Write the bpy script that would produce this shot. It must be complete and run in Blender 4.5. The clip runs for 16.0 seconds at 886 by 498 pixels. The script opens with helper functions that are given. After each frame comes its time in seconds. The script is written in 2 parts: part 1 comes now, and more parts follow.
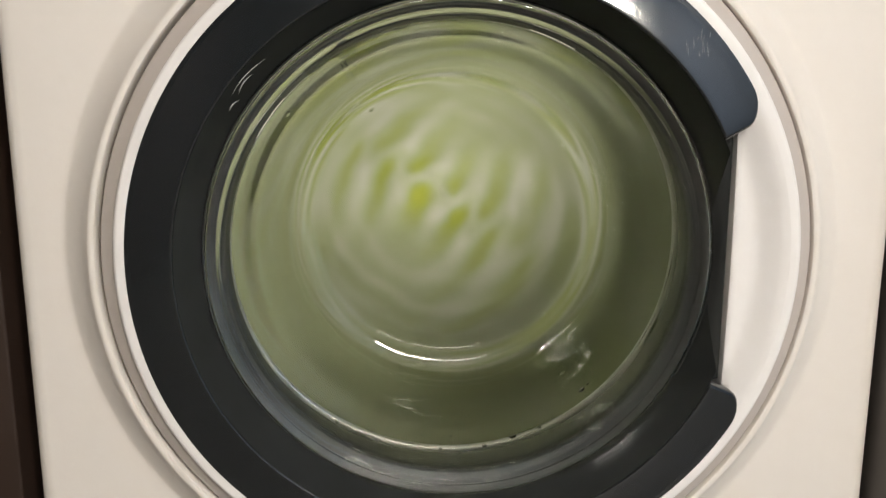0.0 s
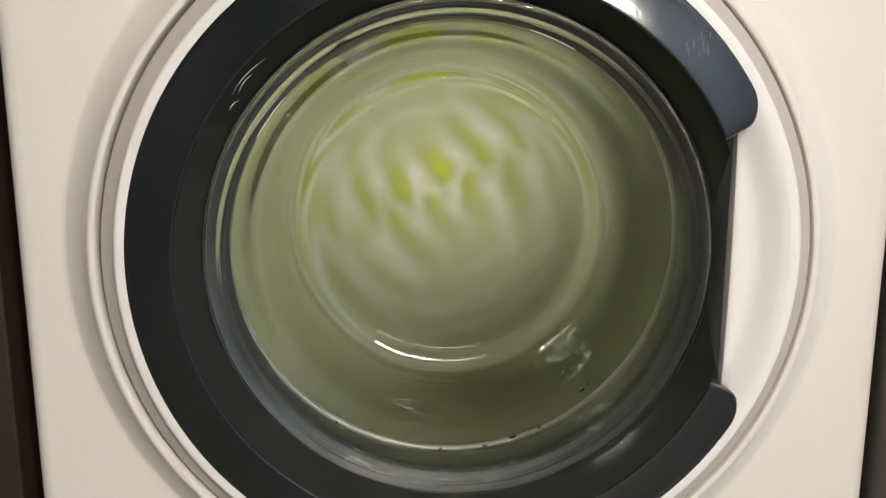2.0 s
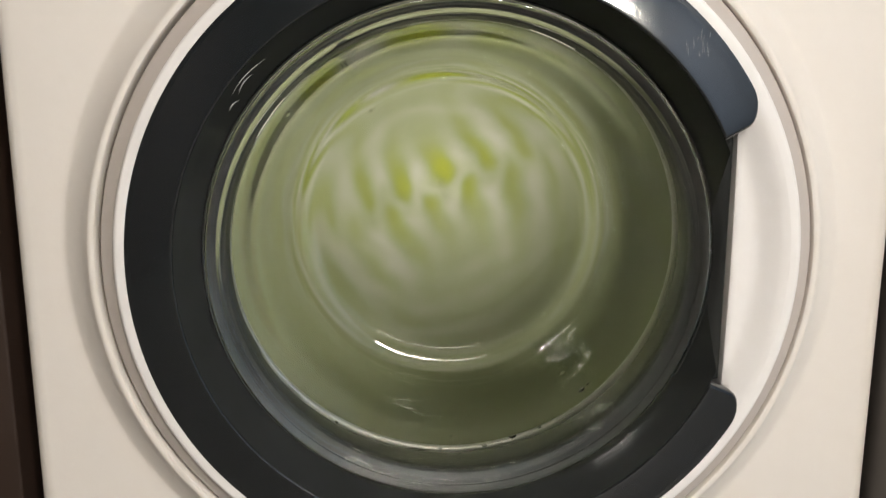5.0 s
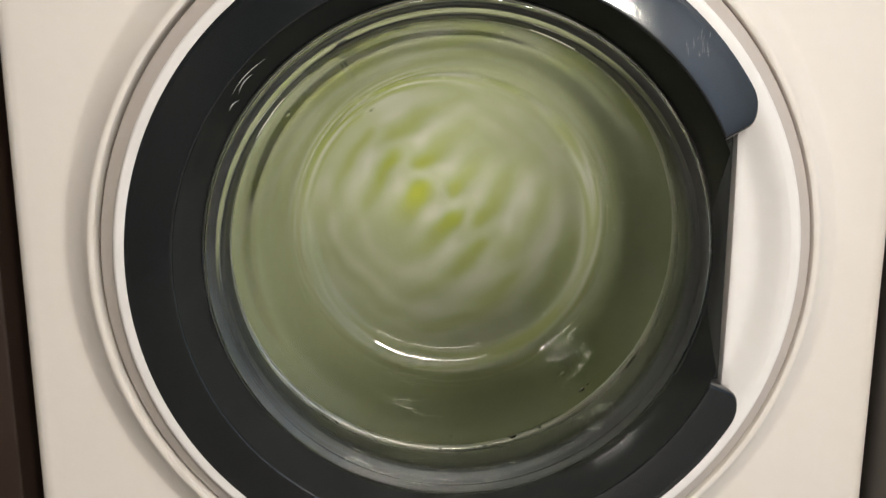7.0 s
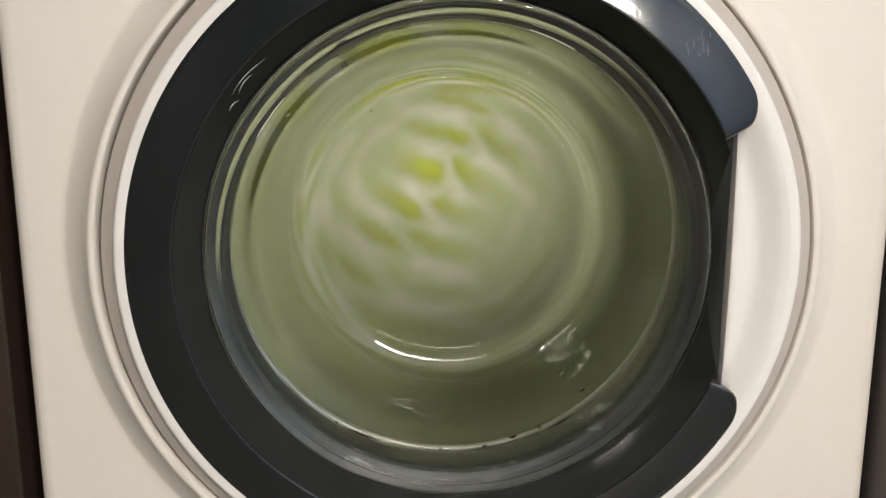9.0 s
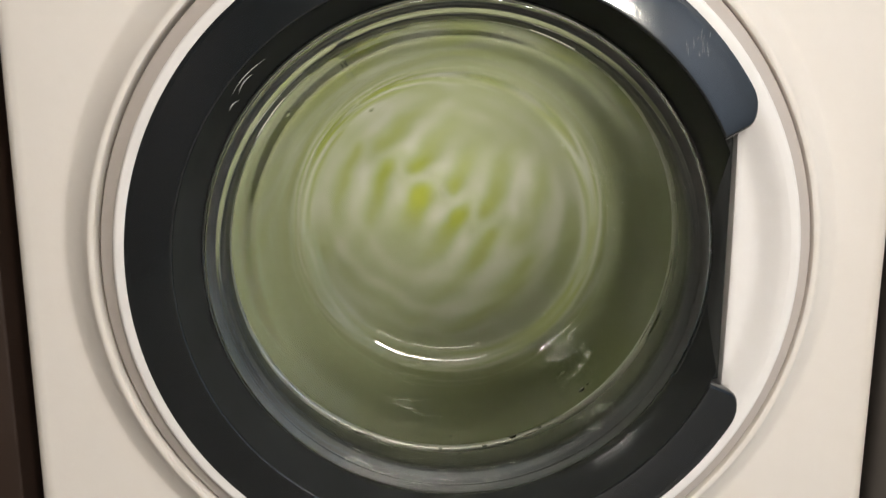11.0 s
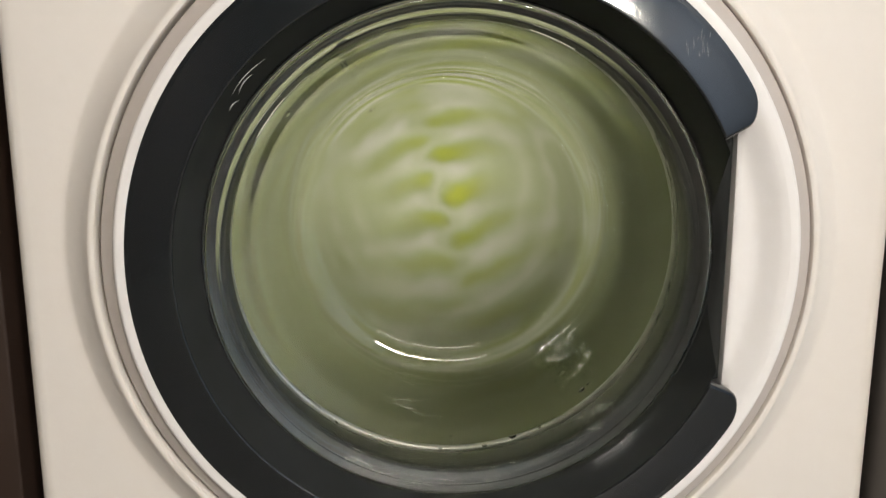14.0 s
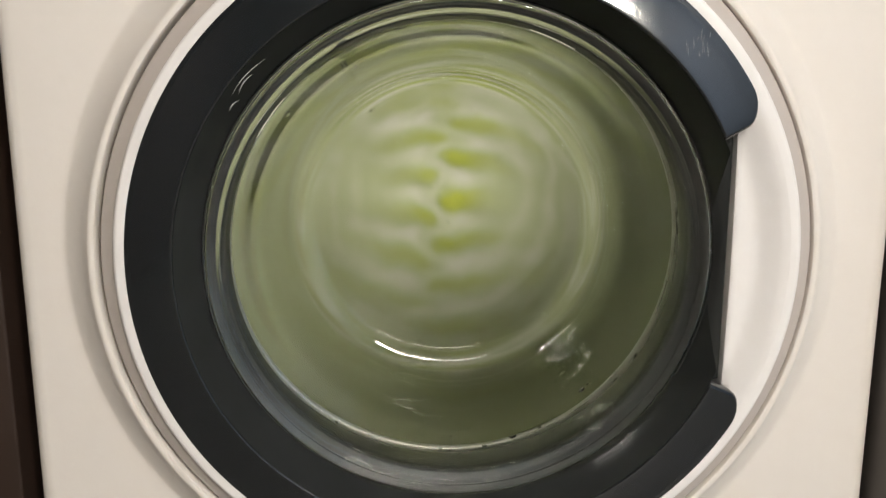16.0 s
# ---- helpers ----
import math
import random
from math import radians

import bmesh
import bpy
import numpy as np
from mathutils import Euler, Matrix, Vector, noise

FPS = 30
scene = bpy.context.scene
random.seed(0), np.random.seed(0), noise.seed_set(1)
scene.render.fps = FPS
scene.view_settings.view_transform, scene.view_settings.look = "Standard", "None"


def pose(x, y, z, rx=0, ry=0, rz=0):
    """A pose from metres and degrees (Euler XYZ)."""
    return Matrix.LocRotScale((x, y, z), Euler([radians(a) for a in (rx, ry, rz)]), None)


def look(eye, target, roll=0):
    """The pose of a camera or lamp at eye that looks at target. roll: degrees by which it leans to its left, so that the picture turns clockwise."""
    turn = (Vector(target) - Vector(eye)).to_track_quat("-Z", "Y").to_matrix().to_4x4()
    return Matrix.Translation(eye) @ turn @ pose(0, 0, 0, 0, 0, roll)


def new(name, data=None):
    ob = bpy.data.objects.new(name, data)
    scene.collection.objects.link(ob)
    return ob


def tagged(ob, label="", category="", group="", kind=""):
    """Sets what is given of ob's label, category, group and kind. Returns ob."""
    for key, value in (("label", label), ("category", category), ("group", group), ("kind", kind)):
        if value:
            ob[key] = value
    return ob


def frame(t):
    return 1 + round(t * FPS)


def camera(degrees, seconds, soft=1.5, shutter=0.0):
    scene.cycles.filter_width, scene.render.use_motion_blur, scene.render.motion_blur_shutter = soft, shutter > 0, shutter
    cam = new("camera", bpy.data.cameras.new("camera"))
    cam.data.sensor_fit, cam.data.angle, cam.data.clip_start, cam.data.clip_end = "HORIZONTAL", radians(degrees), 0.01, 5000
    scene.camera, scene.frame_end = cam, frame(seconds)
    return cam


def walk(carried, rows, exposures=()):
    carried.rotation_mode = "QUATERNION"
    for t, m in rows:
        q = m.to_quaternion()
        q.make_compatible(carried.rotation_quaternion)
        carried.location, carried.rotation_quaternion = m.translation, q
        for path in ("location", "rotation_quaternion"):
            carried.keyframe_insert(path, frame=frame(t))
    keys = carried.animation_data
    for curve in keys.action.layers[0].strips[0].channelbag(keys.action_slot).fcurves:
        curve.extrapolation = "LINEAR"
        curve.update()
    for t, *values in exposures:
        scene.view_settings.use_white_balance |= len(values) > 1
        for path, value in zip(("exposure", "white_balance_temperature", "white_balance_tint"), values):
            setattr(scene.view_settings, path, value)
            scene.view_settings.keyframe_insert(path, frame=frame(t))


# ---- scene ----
cam = camera(52.9, 16.0, soft=1.5, shutter=0.3)
DOOR_Z = 0.44                       # height of the door's centre over the floor
EYE = (-0.0422, -0.5876, DOOR_Z + 0.1317)
PITCH, YAW = 0.2041, 0.0494
AIM = (EYE[0] + math.sin(YAW) * math.cos(PITCH), EYE[1] + math.cos(YAW) * math.cos(PITCH), EYE[2] - math.sin(PITCH))
walk(cam, [(0.0, look(EYE, AIM)), (16.0, look(EYE, AIM))], exposures=[(0.0, 0.0), (16.0, 0.0)])

# ---- world and lights ----
world = bpy.data.worlds.new("world")
scene.world = world
world.use_nodes = True
world.node_tree.nodes["Background"].inputs[0].default_value = (0.6, 0.55, 0.5, 1)
world.node_tree.nodes["Background"].inputs[1].default_value = 0.05


def area_lamp(name, eye, target, size, power, color):
    data = bpy.data.lights.new(name, "AREA")
    data.shape, data.size, data.energy, data.color = "DISK", size, power, color
    ob = new(name, data)
    ob.matrix_world = look(eye, target)
    return ob


LAMP = (1.05, -2.2, 1.56)
area_lamp("ceiling_bulb", LAMP, (0, 0, DOOR_Z), 0.27, 29, (1.0, 0.965, 0.85))
tube = bpy.data.lights.new("tube_bulb", "AREA")
tube.shape, tube.size, tube.size_y, tube.energy, tube.color = "RECTANGLE", 1.36, 0.13, 41, (1.0, 0.91, 0.82)
TUBE = (0.34, -2.3, 1.76)
new("tube_bulb", tube).matrix_world = look(TUBE, (0, 0, DOOR_Z + 0.3))
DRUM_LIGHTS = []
# assumed lamps inside the drum, unseen; the one at 64 degrees is added fill
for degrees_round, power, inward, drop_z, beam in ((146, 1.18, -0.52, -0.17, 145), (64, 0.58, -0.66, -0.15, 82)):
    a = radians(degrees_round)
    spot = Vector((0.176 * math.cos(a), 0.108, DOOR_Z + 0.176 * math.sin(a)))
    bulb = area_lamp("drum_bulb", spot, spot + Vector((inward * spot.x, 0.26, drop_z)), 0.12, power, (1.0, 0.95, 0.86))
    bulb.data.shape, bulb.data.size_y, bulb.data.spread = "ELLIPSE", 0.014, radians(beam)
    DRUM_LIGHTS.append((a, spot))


# ---- materials ----
class Mat:
    """A small wrapper for node materials."""

    def __init__(self, name):
        self.m = bpy.data.materials.new(name)
        self.m.use_nodes = True
        self.n, self.l = self.m.node_tree.nodes, self.m.node_tree.links
        self.b = self.n["Principled BSDF"]

    def put(self, socket, value):
        if isinstance(value, bpy.types.NodeSocket):
            self.l.new(value, socket)
        elif value is not None:
            socket.default_value = value

    def set(self, **kw):
        for k, v in kw.items():
            self.put(self.b.inputs[k.replace("_", " ")], v)
        return self

    def coord(self, kind="Object"):
        return self.n.new("ShaderNodeTexCoord").outputs[kind]

    def math(self, op, a, b=None, c=None):
        x = self.n.new("ShaderNodeMath")
        x.operation = op
        for i, v in enumerate((a, b, c)):
            self.put(x.inputs[i], v)
        return x.outputs[0]

    def noise(self, scale, detail=4.0, vec=None, rough=0.55, dist=0.0):
        x = self.n.new("ShaderNodeTexNoise")
        x.inputs["Scale"].default_value, x.inputs["Detail"].default_value = scale, detail
        x.inputs["Roughness"].default_value, x.inputs["Distortion"].default_value = rough, dist
        self.l.new(vec or self.coord(), x.inputs["Vector"])
        return x.outputs["Fac"]

    def stretch(self, sx, sy, sz, vec=None):
        x = self.n.new("ShaderNodeMapping")
        x.inputs["Scale"].default_value = (sx, sy, sz)
        self.l.new(vec or self.coord(), x.inputs["Vector"])
        return x.outputs["Vector"]

    def ramp(self, fac, stops):
        x = self.n.new("ShaderNodeValToRGB")
        e = x.color_ramp.elements
        while len(e) < len(stops):
            e.new(0.5)
        for el, (p, c) in zip(e, stops):
            el.position, el.color = p, (*c, 1) if len(c) == 3 else c
        self.l.new(fac, x.inputs["Fac"])
        return x.outputs["Color"]

    def mix(self, fac, a, b):
        x = self.n.new("ShaderNodeMix")
        x.data_type = "RGBA"
        self.put(x.inputs[0], fac)
        for i, v in ((6, a), (7, b)):
            self.put(x.inputs[i], (*v, 1) if isinstance(v, tuple) and len(v) == 3 else v)
        return x.outputs[2]

    def bump(self, height, strength, distance=0.001):
        x = self.n.new("ShaderNodeBump")
        x.inputs["Strength"].default_value, x.inputs["Distance"].default_value = strength, distance
        self.l.new(height, x.inputs["Height"])
        self.l.new(x.outputs[0], self.b.inputs["Normal"])
        return self

    def span(self, fac, lo, hi):
        x = self.n.new("ShaderNodeMapRange")
        self.l.new(fac, x.inputs[0])
        x.inputs[3].default_value, x.inputs[4].default_value = lo, hi
        return x.outputs[0]


def white_plastic(name, tone, rough):
    m = Mat(name)
    c = m.mix(m.noise(6, 3), tuple(0.94 * t for t in tone), tone)
    c = m.mix(m.span(m.noise(90, 5), 0.0, 0.12), c, (0.55, 0.5, 0.43))
    m.set(Base_Color=c, Roughness=m.span(m.noise(35, 4), rough - 0.06, rough + 0.08))
    return m.bump(m.noise(420, 2), 0.12, 0.0004).m


enamel = white_plastic("white_enamel", (0.80, 0.76, 0.715), 0.36)
door_white = white_plastic("white_plastic", (0.88, 0.862, 0.855), 0.30)


def gloss_black():
    m = Mat("gloss_black_plastic")
    scratch = m.noise(55, 4, m.stretch(26, 3, 0.7))
    cloud = m.noise(24, 4)
    dust = m.noise(260, 2)
    c = m.mix(m.span(m.math("POWER", dust, 6.0), 0.0, 0.35), (0.0115, 0.014, 0.016), (0.08, 0.08, 0.09))
    m.set(Base_Color=c, Roughness=m.math("ADD", m.span(scratch, 0.0, 0.13), m.span(cloud, 0.0, 0.10)), Specular_IOR_Level=0.75, Coat_Weight=0.22, Coat_Roughness=0.24)
    return m.bump(scratch, 0.06, 0.0004).m


black = gloss_black()


def satin_material():
    m = Mat("satin_black_plastic")
    c = m.mix(m.noise(30, 4), (0.019, 0.021, 0.021), (0.028, 0.030, 0.030))
    m.set(Base_Color=c, Roughness=m.span(m.noise(45, 2), 0.10, 0.20), Specular_IOR_Level=0.45, Coat_Weight=0.2, Coat_Roughness=0.5)
    return m.m


satin_black = satin_material()


def rubber_material():
    m = Mat("grey_rubber")
    c = m.mix(m.noise(14, 4), (0.016, 0.017, 0.018), (0.032, 0.033, 0.035))
    m.set(Base_Color=c, Roughness=m.span(m.noise(40), 0.3, 0.55))
    return m.bump(m.noise(160), 0.2, 0.0006).m


rubber = rubber_material()


def glass_material():
    m = Mat("door_glass")
    m.set(Base_Color=(0.955, 0.975, 0.955, 1), Roughness=m.span(m.math("POWER", m.noise(50, 5), 4.0), 0.0, 0.05), IOR=1.52, Transmission_Weight=1.0)
    wave = m.noise(9, 2, m.stretch(1, 0.5, 1))
    return m.bump(wave, 0.02, 0.0015).m


glass = glass_material()


def steel_material():
    m = Mat("drum_steel")
    brushed = m.noise(30, 3, m.stretch(1, 40, 1))
    m.set(Base_Color=m.mix(brushed, (0.5, 0.49, 0.46), (0.66, 0.65, 0.61)), Metallic=1.0, Roughness=m.span(brushed, 0.2, 0.38))
    return m.m


steel = steel_material()


FOLD, SEAM, REACH, ZIGZAG = 0.046, 0.006, 0.122, 0.009      # spacing of the folds, width of their seam, radius at which they fade, swing of the seam


def folds(u, v):
    """Height of the pressed folds of the wash, -1 to 1, at u along the seam and v across it."""
    rr = u * u + v * v
    w = u * math.sqrt(1 + 0.85 * v * v / (u * u + 0.0055))
    size = max(math.exp(-v * v / 0.04 ** 2), u * u / (rr + 0.0001)) * math.exp(-rr / REACH ** 2)
    q = v - ZIGZAG * math.sin(2 * math.pi * w / FOLD)
    return math.cos(2 * math.pi * w / FOLD + math.pi / 2 * math.tanh(q / SEAM)) * size * (1 - math.exp(-q * q / 0.013 ** 2))


def cloth_material():
    m = Mat("wet_green_cloth")
    warp = m.n.new("ShaderNodeVectorMath")
    warp.operation = "MULTIPLY_ADD"
    nz = m.n.new("ShaderNodeTexNoise")
    nz.inputs["Scale"].default_value, nz.inputs["Detail"].default_value = 16, 2
    m.l.new(m.coord(), nz.inputs["Vector"])
    m.l.new(nz.outputs["Color"], warp.inputs[0])
    warp.inputs[1].default_value = (0.034, 0.0, 0.034)
    m.l.new(m.coord(), warp.inputs[2])
    sub = m.n.new("ShaderNodeVectorMath")
    sub.operation = "SUBTRACT"
    m.l.new(warp.outputs[0], sub.inputs[0])
    sub.inputs[1].default_value = (0.017, 0.0, 0.017)
    s = m.n.new("ShaderNodeSeparateXYZ")
    m.l.new(sub.outputs[0], s.inputs[0])
    v, u = s.outputs["X"], s.outputs["Z"]
    uu, vv = m.math("MULTIPLY", u, u), m.math("MULTIPLY", v, v)
    k = m.math("SQRT", m.math("ADD", m.math("DIVIDE", m.math("MULTIPLY", vv, 0.85), m.math("ADD", uu, 0.0055)), 1.0))
    w = m.math("MULTIPLY", u, k)
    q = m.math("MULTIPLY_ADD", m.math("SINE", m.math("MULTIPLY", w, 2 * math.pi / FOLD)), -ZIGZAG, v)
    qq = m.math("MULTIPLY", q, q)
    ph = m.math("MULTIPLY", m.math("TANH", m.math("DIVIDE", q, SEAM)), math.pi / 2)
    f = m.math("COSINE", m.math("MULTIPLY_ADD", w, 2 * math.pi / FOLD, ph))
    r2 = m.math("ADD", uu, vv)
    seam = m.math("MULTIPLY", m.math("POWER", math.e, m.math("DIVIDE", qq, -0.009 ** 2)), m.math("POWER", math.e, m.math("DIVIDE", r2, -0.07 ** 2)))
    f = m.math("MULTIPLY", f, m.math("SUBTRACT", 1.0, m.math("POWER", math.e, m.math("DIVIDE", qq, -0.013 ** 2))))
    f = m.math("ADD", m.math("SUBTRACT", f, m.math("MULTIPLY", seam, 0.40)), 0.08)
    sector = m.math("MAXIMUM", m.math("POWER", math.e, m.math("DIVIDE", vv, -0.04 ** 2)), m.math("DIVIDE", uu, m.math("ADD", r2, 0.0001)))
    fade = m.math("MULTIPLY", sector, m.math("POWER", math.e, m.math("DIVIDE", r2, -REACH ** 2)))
    # the yellow-green is strongest on the folds near the middle of the seam
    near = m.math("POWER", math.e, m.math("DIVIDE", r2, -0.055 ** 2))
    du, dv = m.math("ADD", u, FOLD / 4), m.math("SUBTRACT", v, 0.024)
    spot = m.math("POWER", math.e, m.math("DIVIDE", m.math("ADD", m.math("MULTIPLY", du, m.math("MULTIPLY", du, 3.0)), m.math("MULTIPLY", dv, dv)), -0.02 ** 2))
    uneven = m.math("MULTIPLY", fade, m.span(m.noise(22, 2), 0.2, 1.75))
    # stripes put into the colour: yellow-green rises, pale grey dips, stronger for v > 0
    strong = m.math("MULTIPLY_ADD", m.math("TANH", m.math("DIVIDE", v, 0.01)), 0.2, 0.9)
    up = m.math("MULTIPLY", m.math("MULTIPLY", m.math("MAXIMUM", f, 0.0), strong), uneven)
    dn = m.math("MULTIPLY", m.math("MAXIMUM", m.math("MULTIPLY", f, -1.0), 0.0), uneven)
    base = m.mix(m.noise(11, 4), (0.118, 0.130, 0.066), (0.162, 0.171, 0.098))
    base = m.mix(m.span(m.noise(5, 2), -0.2, 0.5), base, (0.132, 0.146, 0.066))
    # faint smears round the axis
    radius = m.math("SQRT", r2)
    around = m.n.new("ShaderNodeCombineXYZ")
    m.l.new(radius, around.inputs[0])
    m.l.new(m.math("MULTIPLY", m.math("ARCTAN2", u, v), 0.004), around.inputs[1])
    base = m.mix(m.span(m.noise(95, 4, around.outputs[0], 0.7), -0.4, 0.7), base, (0.180, 0.188, 0.108))
    # pale rings round the folds
    oval = m.math("SQRT", m.math("ADD", m.math("MULTIPLY", uu, 0.8), vv))
    ring = m.math("POWER", math.e, m.math("DIVIDE", m.math("POWER", m.math("ABSOLUTE", m.math("SUBTRACT", oval, 0.092)), 2.0), -0.008 ** 2))
    ring2 = m.math("POWER", math.e, m.math("DIVIDE", m.math("POWER", m.math("ABSOLUTE", m.math("SUBTRACT", oval, 0.120)), 2.0), -0.007 ** 2))
    ring3 = m.math("POWER", math.e, m.math("DIVIDE", m.math("POWER", m.math("ABSOLUTE", m.math("SUBTRACT", oval, 0.148)), 2.0), -0.007 ** 2))
    ring = m.math("MULTIPLY_ADD", ring3, 0.55, ring)
    ring = m.math("MULTIPLY", m.math("MULTIPLY_ADD", ring2, 0.8, ring), m.span(m.noise(13, 3), -0.6, 1.3))
    base = m.mix(m.math("MINIMUM", m.math("MAXIMUM", m.math("MULTIPLY", ring, 1.15), 0.0), 1.0), base, (0.235, 0.230, 0.195))
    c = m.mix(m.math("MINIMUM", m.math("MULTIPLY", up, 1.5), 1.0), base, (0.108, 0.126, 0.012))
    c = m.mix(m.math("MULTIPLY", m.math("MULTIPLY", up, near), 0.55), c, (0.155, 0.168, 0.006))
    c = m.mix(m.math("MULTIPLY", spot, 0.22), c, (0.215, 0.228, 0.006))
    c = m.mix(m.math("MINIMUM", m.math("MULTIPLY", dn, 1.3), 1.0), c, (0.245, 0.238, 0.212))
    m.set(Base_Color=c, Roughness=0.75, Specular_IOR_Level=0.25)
    m.b.inputs["Sheen Weight"].default_value = 0.2
    return m.bump(m.noise(240, 3), 0.15, 0.0008).m


cloth = cloth_material()


def plain(name, a, b, rough, scale=8, stretch=(1, 1, 1)):
    m = Mat(name)
    n = m.noise(scale, 5, m.stretch(*stretch))
    m.set(Base_Color=m.mix(n, a, b), Roughness=rough)
    return m.bump(n, 0.15, 0.001).m


dark_wood = plain("dark_brown_wood", (0.018, 0.010, 0.007), (0.045, 0.026, 0.018), 0.5, 6, (6, 6, 0.6))
grey_wall = plain("grey_paint", (0.13, 0.12, 0.112), (0.17, 0.157, 0.145), 0.8)
room_paint = plain("dull_wall_paint", (0.10, 0.095, 0.085), (0.13, 0.122, 0.108), 0.85, 4)
brown_paint = plain("brown_paint", (0.09, 0.075, 0.062), (0.12, 0.10, 0.085), 0.8, 4)
blue_paint = plain("blue_grey_paint", (0.27, 0.38, 0.58), (0.33, 0.44, 0.64), 0.6, 4)
tile_floor = plain("pale_floor", (0.15, 0.14, 0.125), (0.19, 0.178, 0.16), 0.45, 3)
slate = plain("slate_grey_rubber", (0.048, 0.053, 0.056), (0.068, 0.074, 0.078), 0.5, 30)
# shared by the painted reflections and the real scratches on the black rings
glint_scratch_grey = plain("pale_glint_scratch", (0.30, 0.30, 0.30), (0.5, 0.5, 0.5), 0.25, 200)
warm_grey = white_plastic("warm_grey_plastic", (0.52, 0.475, 0.445), 0.38)
ceiling_paint = plain("ceiling_paint", (0.5, 0.48, 0.45), (0.56, 0.54, 0.5), 0.9)


def glow(name, color, strength):
    m = Mat(name)
    m.set(Base_Color=(*color, 1), Emission_Color=(*color, 1), Emission_Strength=strength)
    return m.m


lamp_glow = glow("lamp_diffuser", (1.0, 0.9, 0.78), 90)
tube_glow = glow("tube_diffuser", (1.0, 0.93, 0.84), 16)
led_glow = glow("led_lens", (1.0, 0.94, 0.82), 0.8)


def drop_material():
    m = Mat("water")
    m.set(Base_Color=(1, 1, 1, 1), Roughness=0.0, IOR=1.33, Transmission_Weight=1.0)
    return m.m


water = drop_material()


# ---- mesh helpers ----
def part(name, bm, material, parent=None, label="", smooth=True):
    """Links a bmesh as one mesh object, under a thing or a part."""
    bmesh.ops.recalc_face_normals(bm, faces=bm.faces)
    me = bpy.data.meshes.new(name)
    bm.to_mesh(me)
    bm.free()
    me.materials.append(material)
    if smooth:
        me.shade_smooth()
        me.set_sharp_from_angle(angle=radians(38))
    ob = new(name, me)
    ob.parent = parent
    return tagged(ob, label)


def grid(bm, rows, closed=False):
    """Quads over rows of points; closed joins each row's end to its start."""
    vs = [[bm.verts.new(p) for p in row] for row in rows]
    for a, b in zip(vs, vs[1:]):
        n = len(a)
        for i in range(n if closed else n - 1):
            j = (i + 1) % n
            bm.faces.new((a[i], a[j], b[j], b[i]))
    return vs


def ring(r, y, n=192):
    return [(r * math.cos(2 * math.pi * i / n), y, r * math.sin(2 * math.pi * i / n)) for i in range(n)]


def smooth_profile(points, steps=4):
    """Catmull-Rom through profile points."""
    p = [np.array(q, float) for q in points]
    p = [2 * p[0] - p[1]] + p + [2 * p[-1] - p[-2]]
    out = []
    for i in range(1, len(p) - 2):
        for k in range(steps):
            t = k / steps
            out.append(tuple(0.5 * (2 * p[i] + (p[i + 1] - p[i - 1]) * t + (2 * p[i - 1] - 5 * p[i] + 4 * p[i + 1] - p[i + 2]) * t * t
                                    + (3 * p[i] - p[i - 1] - 3 * p[i + 1] + p[i + 2]) * t ** 3)))
    return out + [tuple(p[-2])]


def lathe(profile, n=192, shut=False):
    """A surface of revolution about the y axis from (radius, y) points; shut joins the last to the first."""
    bm = bmesh.new()
    vs = grid(bm, [ring(r, y, n) for r, y in profile], closed=True)
    if shut:
        for i in range(n):
            j = (i + 1) % n
            bm.faces.new((vs[-1][i], vs[-1][j], vs[0][j], vs[0][i]))
    return bm


def box(x0, x1, y0, y1, z0, z1, bevel=0.0):
    bm = bmesh.new()
    bmesh.ops.create_cube(bm, size=1)
    for v in bm.verts:
        v.co = Vector((x0 + (v.co.x + 0.5) * (x1 - x0), y0 + (v.co.y + 0.5) * (y1 - y0), z0 + (v.co.z + 0.5) * (z1 - z0)))
    if bevel:
        bmesh.ops.bevel(bm, geom=list(bm.edges), offset=bevel, segments=3, affect="EDGES", profile=0.5)
    return bm


def skirt(bm, depth):
    """Gives an open sheet a wall of that depth, backwards, along its border."""
    edges = [e for e in bm.edges if e.is_boundary]
    made = bmesh.ops.extrude_edge_only(bm, edges=edges)["geom"]
    for v in made:
        if isinstance(v, bmesh.types.BMVert):
            v.co.y += depth
    return bm


# ---- the room ----
def setting(name, bm, material, label, category):
    return tagged(part(name, bm, material, None, "", smooth=False), label, category, "", "structure")


setting("floor", box(-1.6, 1.6, -3.0, 0.8, -0.05, 0.0), tile_floor, "beige floor that the washing machine stands on", "floor")
setting("ceiling", box(-1.6, 1.6, -3.0, 0.8, 2.5, 2.55), ceiling_paint, "plain off-white ceiling of the room", "ceiling")
setting("wall_back", box(-1.6, 1.6, 0.72, 0.8, 0.0, 2.5), grey_wall, "dark grey wall behind the washing machine", "wall")
setting("wall_front", box(-1.6, 1.6, -3.08, -3.0, 0.0, 2.5), room_paint, "dim plain wall facing the washing machine", "wall")
setting("wall_left", box(-1.68, -1.6, -3.08, 0.8, 0.0, 2.5), brown_paint, "dim brown wall of the room", "wall")
setting("wall_right", box(1.6, 1.68, -3.08, 0.8, 0.0, 2.5), blue_paint, "dim blue-grey painted wall of the room", "wall")


# ---- the washing machine ----
machine = tagged(new("washing_machine"), "white front-loading washing machine with a round glass door, spinning", "washing machine")
HALF_W, HALF_R, LOW, HIGH = 0.3040, 0.3105, -0.38, 0.41          # front panel, from the door's centre
N = 256


def raise_up(ob):
    """Lifts a part that was modelled round the door's centre."""
    ob.location.z = DOOR_Z
    return ob


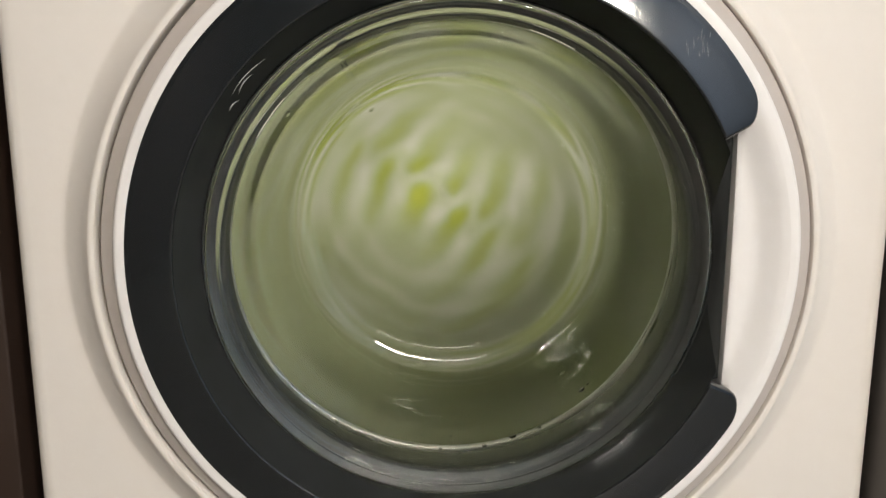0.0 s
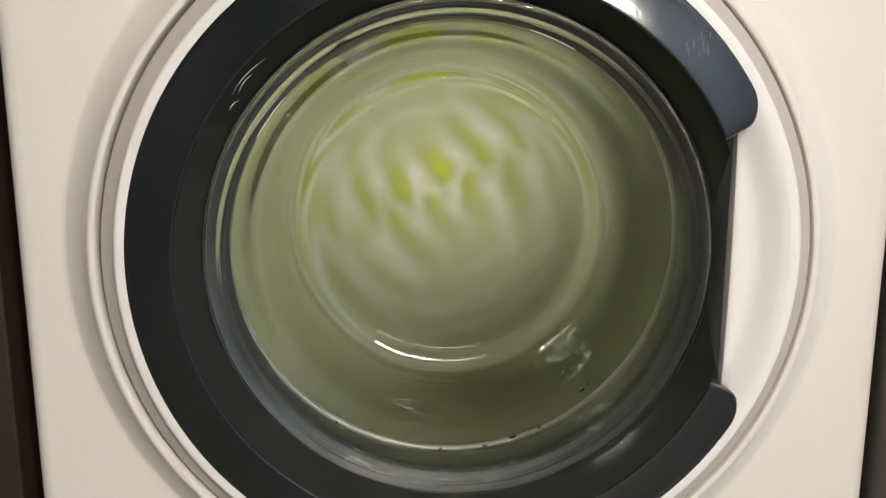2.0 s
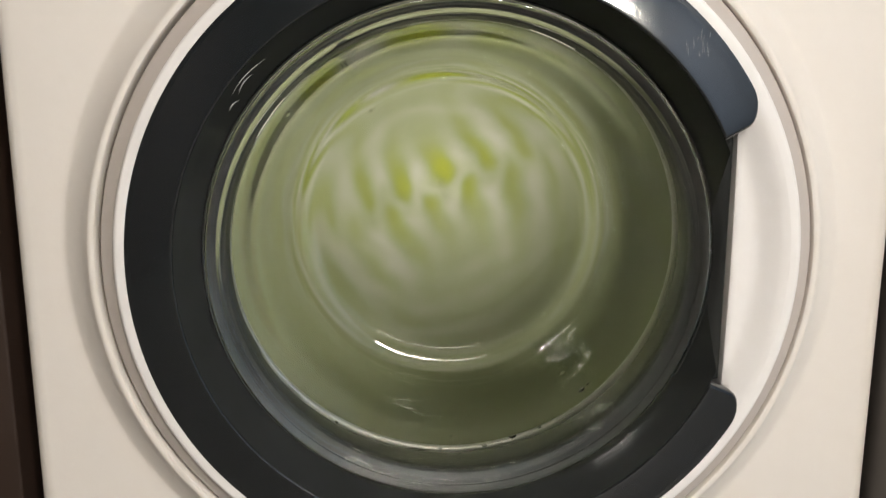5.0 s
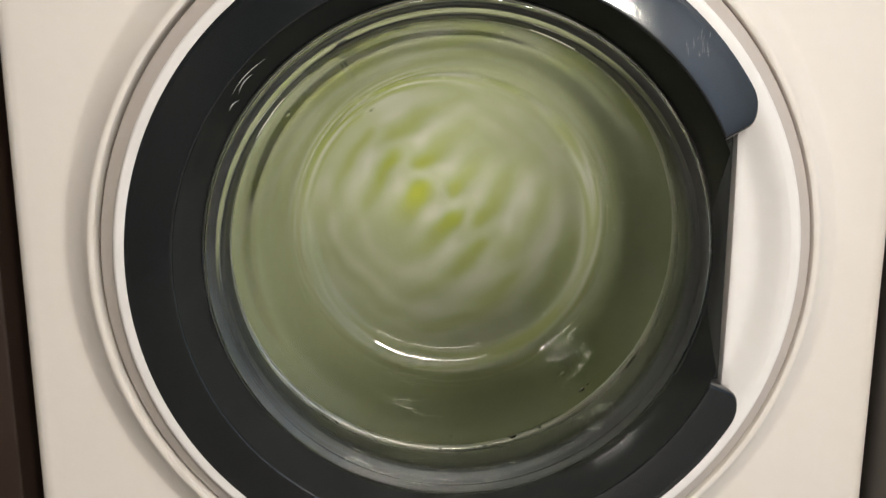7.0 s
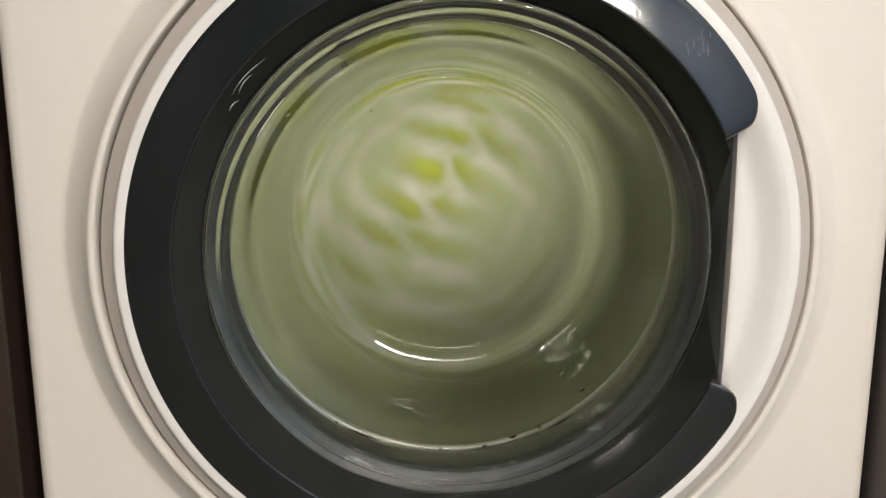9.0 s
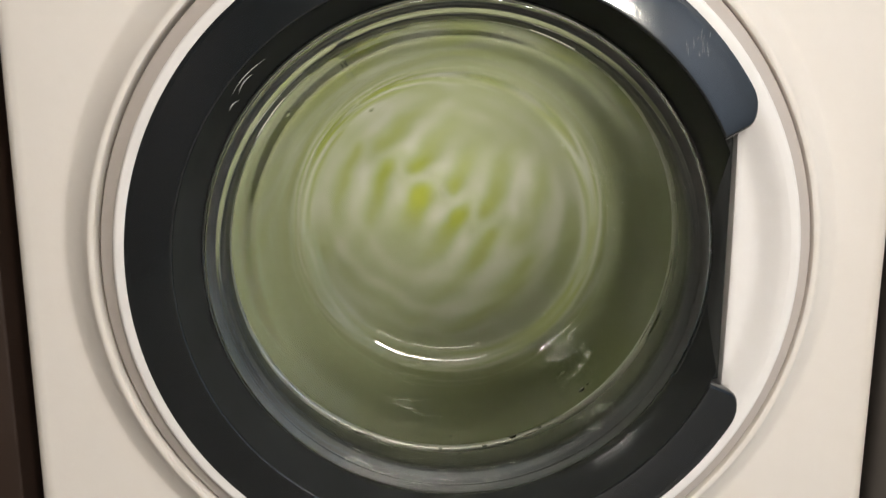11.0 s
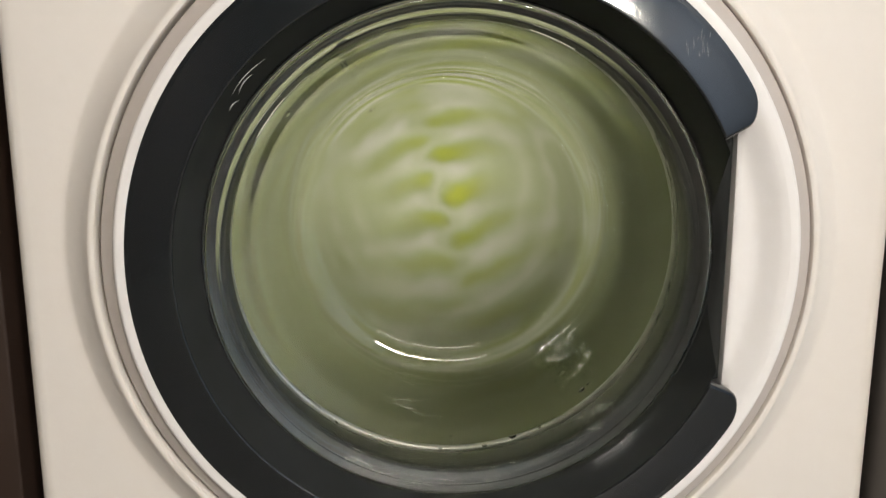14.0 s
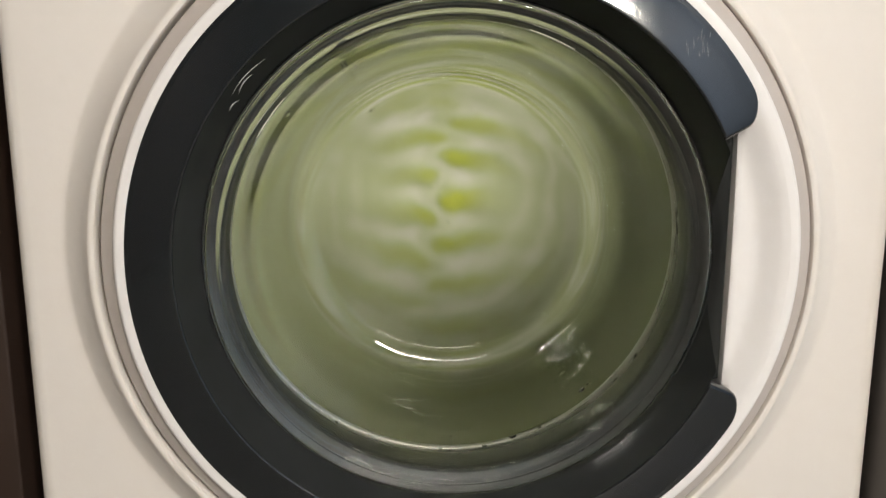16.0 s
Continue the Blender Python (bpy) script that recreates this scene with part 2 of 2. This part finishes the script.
def rect_ring(inset, y):
    out = []
    for i in range(N):
        a = 2 * math.pi * i / N
        c, s = math.cos(a), math.sin(a)
        hx, hz = (HALF_W if c < 0 else HALF_R) - inset, (HIGH if s > 0 else -LOW) - inset
        k = min(hx / max(abs(c), 1e-9), hz / max(abs(s), 1e-9))
        out.append((k * c, y, k * s))
    return out


def front_panel():
    bm = bmesh.new()
    prof = [(0.2428, 0.03), (0.2428, 0.006), (0.2431, 0.0012), (0.2437, -0.0002), (0.2450, -0.0008), (0.2470, -0.0007), (0.2482, 0.0001), (0.2494, 0.0016), (0.2510, 0.0038), (0.2530, 0.0064),
            (0.2560, 0.0097), (0.2600, 0.0133), (0.2640, 0.0163), (0.2675, 0.0186), (0.2690, 0.0193), (0.2705, 0.0197), (0.2730, 0.0199), (0.280, 0.0200)]
    rows = [ring(r, y, N) for r, y in prof]
    rows += [rect_ring(0.013, 0.0201), rect_ring(0.008, 0.0208), rect_ring(0.0045, 0.0225), rect_ring(0.002, 0.0255), rect_ring(0.0005, 0.0295),
             rect_ring(0.0, 0.035), rect_ring(0.0, 0.05)]
    grid(bm, rows, closed=True)
    return bm


raise_up(part("front_panel", front_panel(), enamel, machine)).location.x = -0.0012
part("side_panel", box(-0.3040, -0.3010, 0.051, 0.6, 0.06, 0.85), enamel, machine)
part("side_panel", box(0.3062, 0.3092, 0.051, 0.6, 0.06, 0.85), enamel, machine)
part("rear_panel", box(-0.295, 0.300, 0.595, 0.6, 0.06, 0.85), enamel, machine)
part("top_panel", box(-0.3, 0.306, 0.01, 0.6, 0.851, 0.875, 0.004), enamel, machine)
part("plinth", box(-0.29, 0.29, 0.03, 0.59, 0.0, 0.06), enamel, machine)

# door
door = part("door", lathe([(0.2308, 0.004), (0.2308, -0.0052), (0.2305, -0.0064), (0.2299, -0.0074), (0.2289, -0.0082), (0.2275, -0.0085), (0.2228, -0.0085), (0.2228, 0.004)], 256),
            door_white, machine, "round white door ring")
raise_up(door)
# dark strip added so that the door's gap looks deep in shade
raise_up(part("gap_shade_strip", lathe([(0.2413, 0.024), (0.2413, 0.0170), (0.2419, 0.0160), (0.2427, 0.0155), (0.2427, 0.024)], 256), rubber, machine, "dark strip added as shade in the gap round the door"))
CUT_X = 0.1745
part("trim_ring", lathe([(0.2412, 0.03), (0.2412, 0.0036), (0.2410, 0.0023), (0.2404, 0.0013), (0.2393, 0.0005), (0.2318, -0.0038), (0.2308, -0.0044)], 256), warm_grey, door, "warm grey bevelled trim round the door")


def bezel_limit(r):
    """Half angle of the handle's gap in the black outer ring, with a rounded outer corner."""
    k = max(0.0, (r - 0.2075) / 0.0154)
    return radians(26.0 + 5.6 * (1 - math.sqrt(max(0.0, 1 - min(k, 1.0) ** 2))))


def bezel():
    bm = bmesh.new()
    prof = smooth_profile([(0.2227, -0.0086), (0.2224, -0.0087), (0.2216, -0.0088), (0.2204, -0.0090), (0.2190, -0.0092), (0.2165, -0.0100), (0.2135, -0.0109), (0.2105, -0.0117),
                           (0.2075, -0.0125), (0.2, -0.0142), (0.1930, -0.0156), (0.1908, -0.0158), (0.1900, -0.0150)], 3)
    rows = []
    for r, y in prof:
        a = bezel_limit(r)
        steps = [0.0, 0.0008, 0.0016, 0.0028] + [0.0028 + 0.9944 * i / 220 for i in range(1, 221)] + [0.9984, 0.9992, 1.0]
        ease = {0: 0.0022, 1: 0.0009, 2: 0.0002}
        rows.append([(r * math.cos(a + (2 * math.pi - 2 * a) * k), y + ease.get(min(i, len(steps) - 1 - i), 0.0), r * math.sin(a + (2 * math.pi - 2 * a) * k))
                     for i, k in enumerate(steps)])
    grid(bm, rows)
    return skirt(bm, 0.008)


def inner_ring():
    bm = bmesh.new()
    prof = [(0.1899, -0.0146), (0.1893, -0.0135), (0.1875, -0.0100), (0.185, -0.0048), (0.1815, 0.0030), (0.179, 0.0086), (0.1776, 0.0118), (0.1772, 0.0145)]
    rows = []
    for r, y in prof:
        a = math.acos(min(1.0, CUT_X / r))
        rows.append([(r * math.cos(a + (2 * math.pi - 2 * a) * i / 220), y, r * math.sin(a + (2 * math.pi - 2 * a) * i / 220)) for i in range(221)])
    grid(bm, rows)
    return skirt(bm, 0.008)


def handle_plate():
    """The white face in the handle's gap, with a shaded wall along the black ring."""
    bm = bmesh.new()
    rows = []
    for i in range(49):
        z = -0.128 + 0.256 * i / 48
        x1 = math.sqrt(0.2229 ** 2 - z * z)
        x0 = min(0.1822 + 0.0008 * math.cos(z * 20), x1 - 0.010)
        row = [(x0, 0.016, z), (x0 + 0.0006, 0.010, z), (x0 + 0.0020, 0.0035, z), (x0 + 0.0027, 0.0013, z), (x0 + 0.0040, 0.0005, z)]
        xs = x0 + 0.0040
        for k in range(1, 11):
            x = xs + (x1 - xs) * k / 10
            q = min(1.0, max(0.0, (math.hypot(x, z) - 0.200) / 0.023))
            row.append((x, 0.0005 - 0.00896 * q * q * (3 - 2 * q), z))
        rows.append(row)
    grid(bm, rows)
    return bm


def grip_strip():
    """The low black edge between the glass and the white handle face."""
    bm = bmesh.new()
    rows = []
    for i in range(41):
        z = -0.088 + 0.176 * i / 40
        xa = math.sqrt(0.1768 ** 2 - z * z)
        rows.append([(xa + (0.1836 - xa) * k / 6, 0.0124 - 0.0016 * math.sin(math.pi * k / 6) - 0.0062 * (k / 6) ** 1.5, z) for k in range(7)])
    grid(bm, rows)
    return skirt(bm, 0.006)


part("grip_strip", grip_strip(), satin_black, door, "low black edge beside the handle")
part("bezel", bezel(), black, door, "gloss black plastic ring with a handle gap")
part("inner_ring", inner_ring(), satin_black, door, "gloss black sloping inner ring")
part("handle_plate", handle_plate(), door_white, door, "white recessed handle face")

BOWL_OUT = smooth_profile([(0.1768, 0.0215), (0.1766, 0.0150), (0.1752, 0.0127), (0.1720, 0.0124), (0.1695, 0.0128), (0.1686, 0.0140), (0.1668, 0.0146), (0.1648, 0.0160), (0.1635, 0.0190),
                           (0.1605, 0.0300), (0.1560, 0.055), (0.1490, 0.085), (0.1415, 0.110), (0.1335, 0.128), (0.1220, 0.140), (0.105, 0.1465), (0.080, 0.1505), (0.04, 0.1525), (0.0003, 0.1530)], 6)
BOWL_IN = smooth_profile([(0.0003, 0.1652), (0.04, 0.1647), (0.0800, 0.1627), (0.1000, 0.1604), (0.1124, 0.1578), (0.1207, 0.1526), (0.1291, 0.1414), (0.1371, 0.1287), (0.1448, 0.1106), (0.1537, 0.0863),
                          (0.1602, 0.056), (0.1650, 0.034), (0.1690, 0.0275), (0.1735, 0.0255)], 6)


def bowl_mesh():
    """The glass, with its drum side moulded a little off centre, so that the base's corner is thinner on one side."""
    bm = lathe(BOWL_OUT + BOWL_IN, 256, shut=True)
    bm.verts.ensure_lookup_table()
    for v in bm.verts[len(BOWL_OUT) * 256:]:
        w = min(1.0, max(0.0, (v.co.y - 0.035) / 0.08))
        v.co.x -= 0.0021 * w
        v.co.z += 0.0018 * w
    return bm


bowl = part("glass_bowl", bowl_mesh(), glass, door, "clear bowl-shaped glass of the door")

part("rim_seal", lathe(smooth_profile([(0.17705, 0.0150), (0.1771, 0.0235), (0.1762, 0.0262), (0.1746, 0.0276), (0.1734, 0.0288), (0.1720, 0.0304), (0.1716, 0.0340)], 3), 192), slate, door, "slate grey seal behind the glass rim")

# gasket: dark rubber from the door's rim to the drum's mouth
gasket = part("gasket", lathe(smooth_profile([(0.245, 0.034), (0.1800, 0.034), (0.1752, 0.030), (0.1745, 0.034), (0.1785, 0.042), (0.193, 0.052), (0.1965, 0.070), (0.194, 0.085),
                                              (0.1925, 0.094), (0.1915, 0.101), (0.1925, 0.107), (0.200, 0.110)], 4), 192), rubber, machine, "dark grey rubber door gasket")
raise_up(gasket)



def dark_patch_flap():
    """An uneven flap, added for the dark patches, that hangs into the drum's mouth."""
    bm = bmesh.new()
    rows = [[], [], [], [], []]
    for i in range(41):
        t = i / 40
        a = radians(101 + 31 * t)
        drop = 0.040 * math.sin(math.pi * t) ** 0.6 * (0.62 + 0.38 * math.sin(17 * t + 0.7) * math.sin(5.3 * t + 1.1))
        for k, (f, y) in enumerate(((0.0, 0.1035), (0.55, 0.1045), (1.0, 0.1060), (1.0, 0.1085), (0.0, 0.1090))):
            r = 0.1925 - drop * f
            rows[k].append((r * math.cos(a), y, r * math.sin(a)))
    grid(bm, rows)
    return bm


raise_up(part("dark_patch_flap", dark_patch_flap(), rubber, machine, "uneven dark rubber flap added for dark patches in the drum's mouth"))

# drum, a steel shell that turns with the wash
drum = part("drum", lathe([(0.1965, 0.1105), (0.1915, 0.1105), (0.1888, 0.1120), (0.1875, 0.1145), (0.1880, 0.1170), (0.1905, 0.1190), (0.205, 0.123), (0.25, 0.140), (0.25, 0.43), (0.24, 0.44), (0.001, 0.44)], 192),
            steel, machine, "stainless steel drum")
drum.location = (0, 0, DOOR_Z)

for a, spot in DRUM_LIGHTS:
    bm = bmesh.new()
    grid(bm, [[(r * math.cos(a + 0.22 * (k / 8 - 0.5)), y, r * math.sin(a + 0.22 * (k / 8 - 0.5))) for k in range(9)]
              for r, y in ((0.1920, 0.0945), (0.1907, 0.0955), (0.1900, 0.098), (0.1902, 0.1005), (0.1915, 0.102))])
    raise_up(part("drum_light", bm, led_glow, machine, "small lit lens assumed in the gasket"))


# ---- the wash ----
def wash_mesh():
    """Wet cloth pressed against the drum, hollow in the middle, with folds round the drum's axis."""
    prof = smooth_profile([(0.0002, 0.378), (0.03, 0.377), (0.06, 0.373), (0.09, 0.364), (0.120, 0.350), (0.150, 0.330), (0.180, 0.298), (0.200, 0.258), (0.213, 0.215),
                           (0.221, 0.175), (0.223, 0.150), (0.228, 0.139), (0.240, 0.142)], 8)
    n = 288
    rows = []
    for r, y in prof:
        row = []
        for i in range(n):
            a = 2 * math.pi * i / n
            x, z = r * math.cos(a), r * math.sin(a)
            h = 0.0018 * folds(z, x) + 0.0016 * math.sin(5 * a + 40 * r) * min(1.0, r / 0.1)
            row.append((x, y - h, z))
        rows.append(row)
    bm = bmesh.new()
    grid(bm, rows, closed=True)
    return bm


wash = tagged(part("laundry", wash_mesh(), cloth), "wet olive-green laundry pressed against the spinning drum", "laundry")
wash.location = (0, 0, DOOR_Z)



def bead(points, radius, sides=6):
    """A thin tapered bead along points."""
    bm = bmesh.new()
    n = len(points)
    rows = []
    for i, p in enumerate(points):
        p = Vector(p)
        d = (Vector(points[min(i + 1, n - 1)]) - Vector(points[max(i - 1, 0)])).normalized()
        a = d.cross(Vector((0, 1, 0))).normalized()
        b = d.cross(a)
        q = radius * max(0.08, math.sin(math.pi * (i + 0.3) / (n - 0.4)))
        rows.append([p + q * (math.cos(2 * math.pi * k / sides) * a + math.sin(2 * math.pi * k / sides) * b) for k in range(sides)])
    grid(bm, rows, closed=True)
    return bm


def ring_depth(r):
    """Depth of the sloping inner ring's face at a radius."""
    return float(np.interp(r, [0.1776, 0.179, 0.1815, 0.185, 0.1875, 0.1893], [0.0118, 0.0086, 0.0030, -0.0048, -0.0100, -0.0135]))


# thin pale beads stand in for curved reflections on the sloping ring
for a0, a1, r0, r1, thick in ((143, 133, 0.1860, 0.1850, 0.00031), (142, 137, 0.1835, 0.1845, 0.00043), (146, 143, 0.1825, 0.1815, 0.00056)):
    line = []
    for i in range(15):
        t = i / 14
        a, r = radians(a0 + (a1 - a0) * t), r0 + (r1 - r0) * t + 0.0012 * math.sin(math.pi * t)
        line.append((r * math.cos(a), ring_depth(r) - 0.0001, r * math.sin(a)))
    part("ring_glint", bead(line, thick), glint_scratch_grey, door, "pale bead standing in for a reflection on the black ring")


def bezel_depth(r):
    """Depth of the black ring's face at a radius."""
    return float(np.interp(r, [0.193, 0.2, 0.2075, 0.2105, 0.2135, 0.2165], [-0.0156, -0.0142, -0.0125, -0.0117, -0.0109, -0.0100]))


rng = random.Random(5)
for k in range(14):
    x, z, long = 0.141 + 0.017 * rng.random(), 0.136 + 0.014 * rng.random(), 0.003 + 0.007 * rng.random()
    lean = rng.uniform(-0.12, 0.12)
    line = []
    for i in range(7):
        px, pz = x + lean * long * i / 6, z + long * i / 6
        line.append((px, bezel_depth(math.hypot(px, pz)) - 0.00004, pz))
    part("scratch", bead(line, rng.uniform(0.00004, 0.00008), 5), glint_scratch_grey, door, "fine pale scratch on the black ring")


def drop(size, flat):
    """A water drop, flattened against the glass and a little pear-shaped."""
    bm = bmesh.new()
    bmesh.ops.create_uvsphere(bm, u_segments=16, v_segments=10, radius=size)
    for v in bm.verts:
        v.co.y *= flat
        v.co.x *= 1 - 0.18 * v.co.z / size
    return bm


def bowl_radius(y):
    return float(np.interp(y, [0.019, 0.03, 0.055, 0.085, 0.11, 0.128, 0.14, 0.1465], [0.1635, 0.1605, 0.156, 0.149, 0.1415, 0.1335, 0.122, 0.105]))


for degrees_round, y, size in ((-73.8, 0.0538, 0.0030), (-82.2, 0.0496, 0.0021), (-89.7, 0.0432, 0.0013), (-94.6, 0.0488, 0.0016), (-65.8, 0.0531, 0.0018), (-99.9, 0.0642, 0.0011), (-91.4, 0.0656, 0.0012),
                               (-107.3, 0.0416, 0.0013), (-57.4, 0.0403, 0.0015), (-124.9, 0.0408, 0.0014), (24.1, 0.0749, 0.0009), (-170.6, 0.1309, 0.0008), (-49.9, 0.0658, 0.0026), (-52.2, 0.0981, 0.0022),
                               (-54.5, 0.095, 0.0014), (-47.5, 0.067, 0.0013), (-86.0, 0.030, 0.0009), (-88.5, 0.0305, 0.0008), (-92.0, 0.030, 0.0010), (-94.0, 0.0298, 0.0008), (-97.0, 0.0302, 0.0009),
                               (-100.0, 0.030, 0.0007), (123.8, 0.1425, 0.0022), (141.2, 0.0565, 0.0024)):
    a = radians(degrees_round)
    r = bowl_radius(y) - 0.15 * size
    bead_of_water = tagged(part("water_drop", drop(size, 0.55), water), "small clear water drop clinging to the door glass", "water drop", "drops on the glass")
    bead_of_water.matrix_world = Matrix.Translation((r * math.cos(a), y, DOOR_Z + r * math.sin(a))) @ pose(0, 0, 0, 0, -degrees_round - 90, 0) @ pose(0, 0, 0, 75, 0, 0)

# ---- beside the machine ----
cab = tagged(new("side_cabinet"), "dark brown wooden cabinet beside the washing machine", "cabinet")
part("side_board", box(-0.345, -0.32, 0.03, 0.6, 0.0, 0.9, 0.002), dark_wood, cab)
part("front_board", box(-0.9, -0.346, 0.03, 0.05, 0.0, 0.9, 0.002), dark_wood, cab)
panel = tagged(new("end_panel"), "dark grey end panel standing beside the washing machine", "panel")
part("board", box(0.315, 0.34, 0.0025, 0.6, 0.0, 0.9, 0.001), grey_wall, panel)
part("edge_strip", box(0.3146, 0.3404, 0.0, 0.0022, 0.0, 0.9, 0.0006), grey_wall, panel, "thin glued strip on the front edge")

strip = tagged(new("tube_lamp"), "lit white tube lamp fixed across the room", "lamp")
part("tube", lathe([(0.0001, -0.68), (0.045, -0.68), (0.055, -0.66), (0.055, 0.66), (0.045, 0.68), (0.0001, 0.68)], 24), tube_glow, strip)
part("holder", box(-0.03, 0.03, -0.69, 0.69, 0.056, 0.075, 0.004), ceiling_paint, strip)
for side in (-0.5, 0.5):
    part("rod", box(-0.006, 0.006, side - 0.006, side + 0.006, 0.073, 0.711), ceiling_paint, strip)
strip.matrix_world = Matrix.Translation((TUBE[0], TUBE[1] - 0.03, TUBE[2] + 0.03)) @ pose(0, 0, 0, 0, 0, 90)

ceil = tagged(new("ceiling_lamp"), "round lit ceiling lamp hanging over the room", "lamp")
part("diffuser", lathe([(0.0001, -0.03), (0.08, -0.028), (0.13, -0.02), (0.155, 0.0), (0.14, 0.012), (0.0001, 0.014)], 48), lamp_glow, ceil)
part("stem", lathe([(0.008, 0.01), (0.008, 0.84), (0.03, 0.86), (0.03, 0.882)], 24), ceiling_paint, ceil)
ceil.matrix_world = Matrix.Translation((LAMP[0], LAMP[1], LAMP[2] + 0.06)) @ pose(0, 0, 0, 90, 0, 0)


# ---- what moves ----
def spin(t):
    """Degrees by which the drum and the wash have turned."""
    return -125.0 + 889.14 * t - 24.9927 * t ** 2 + 0.155617 * t ** 3 - 0.0123936 * t ** 4 + 0.000366174 * t ** 5


def motions():
    turns = [(k / 15, pose(0, 0, DOOR_Z, 0, -spin(k / 15), 0)) for k in range(241)]
    walk(wash, turns)
    walk(drum, turns)


motions()
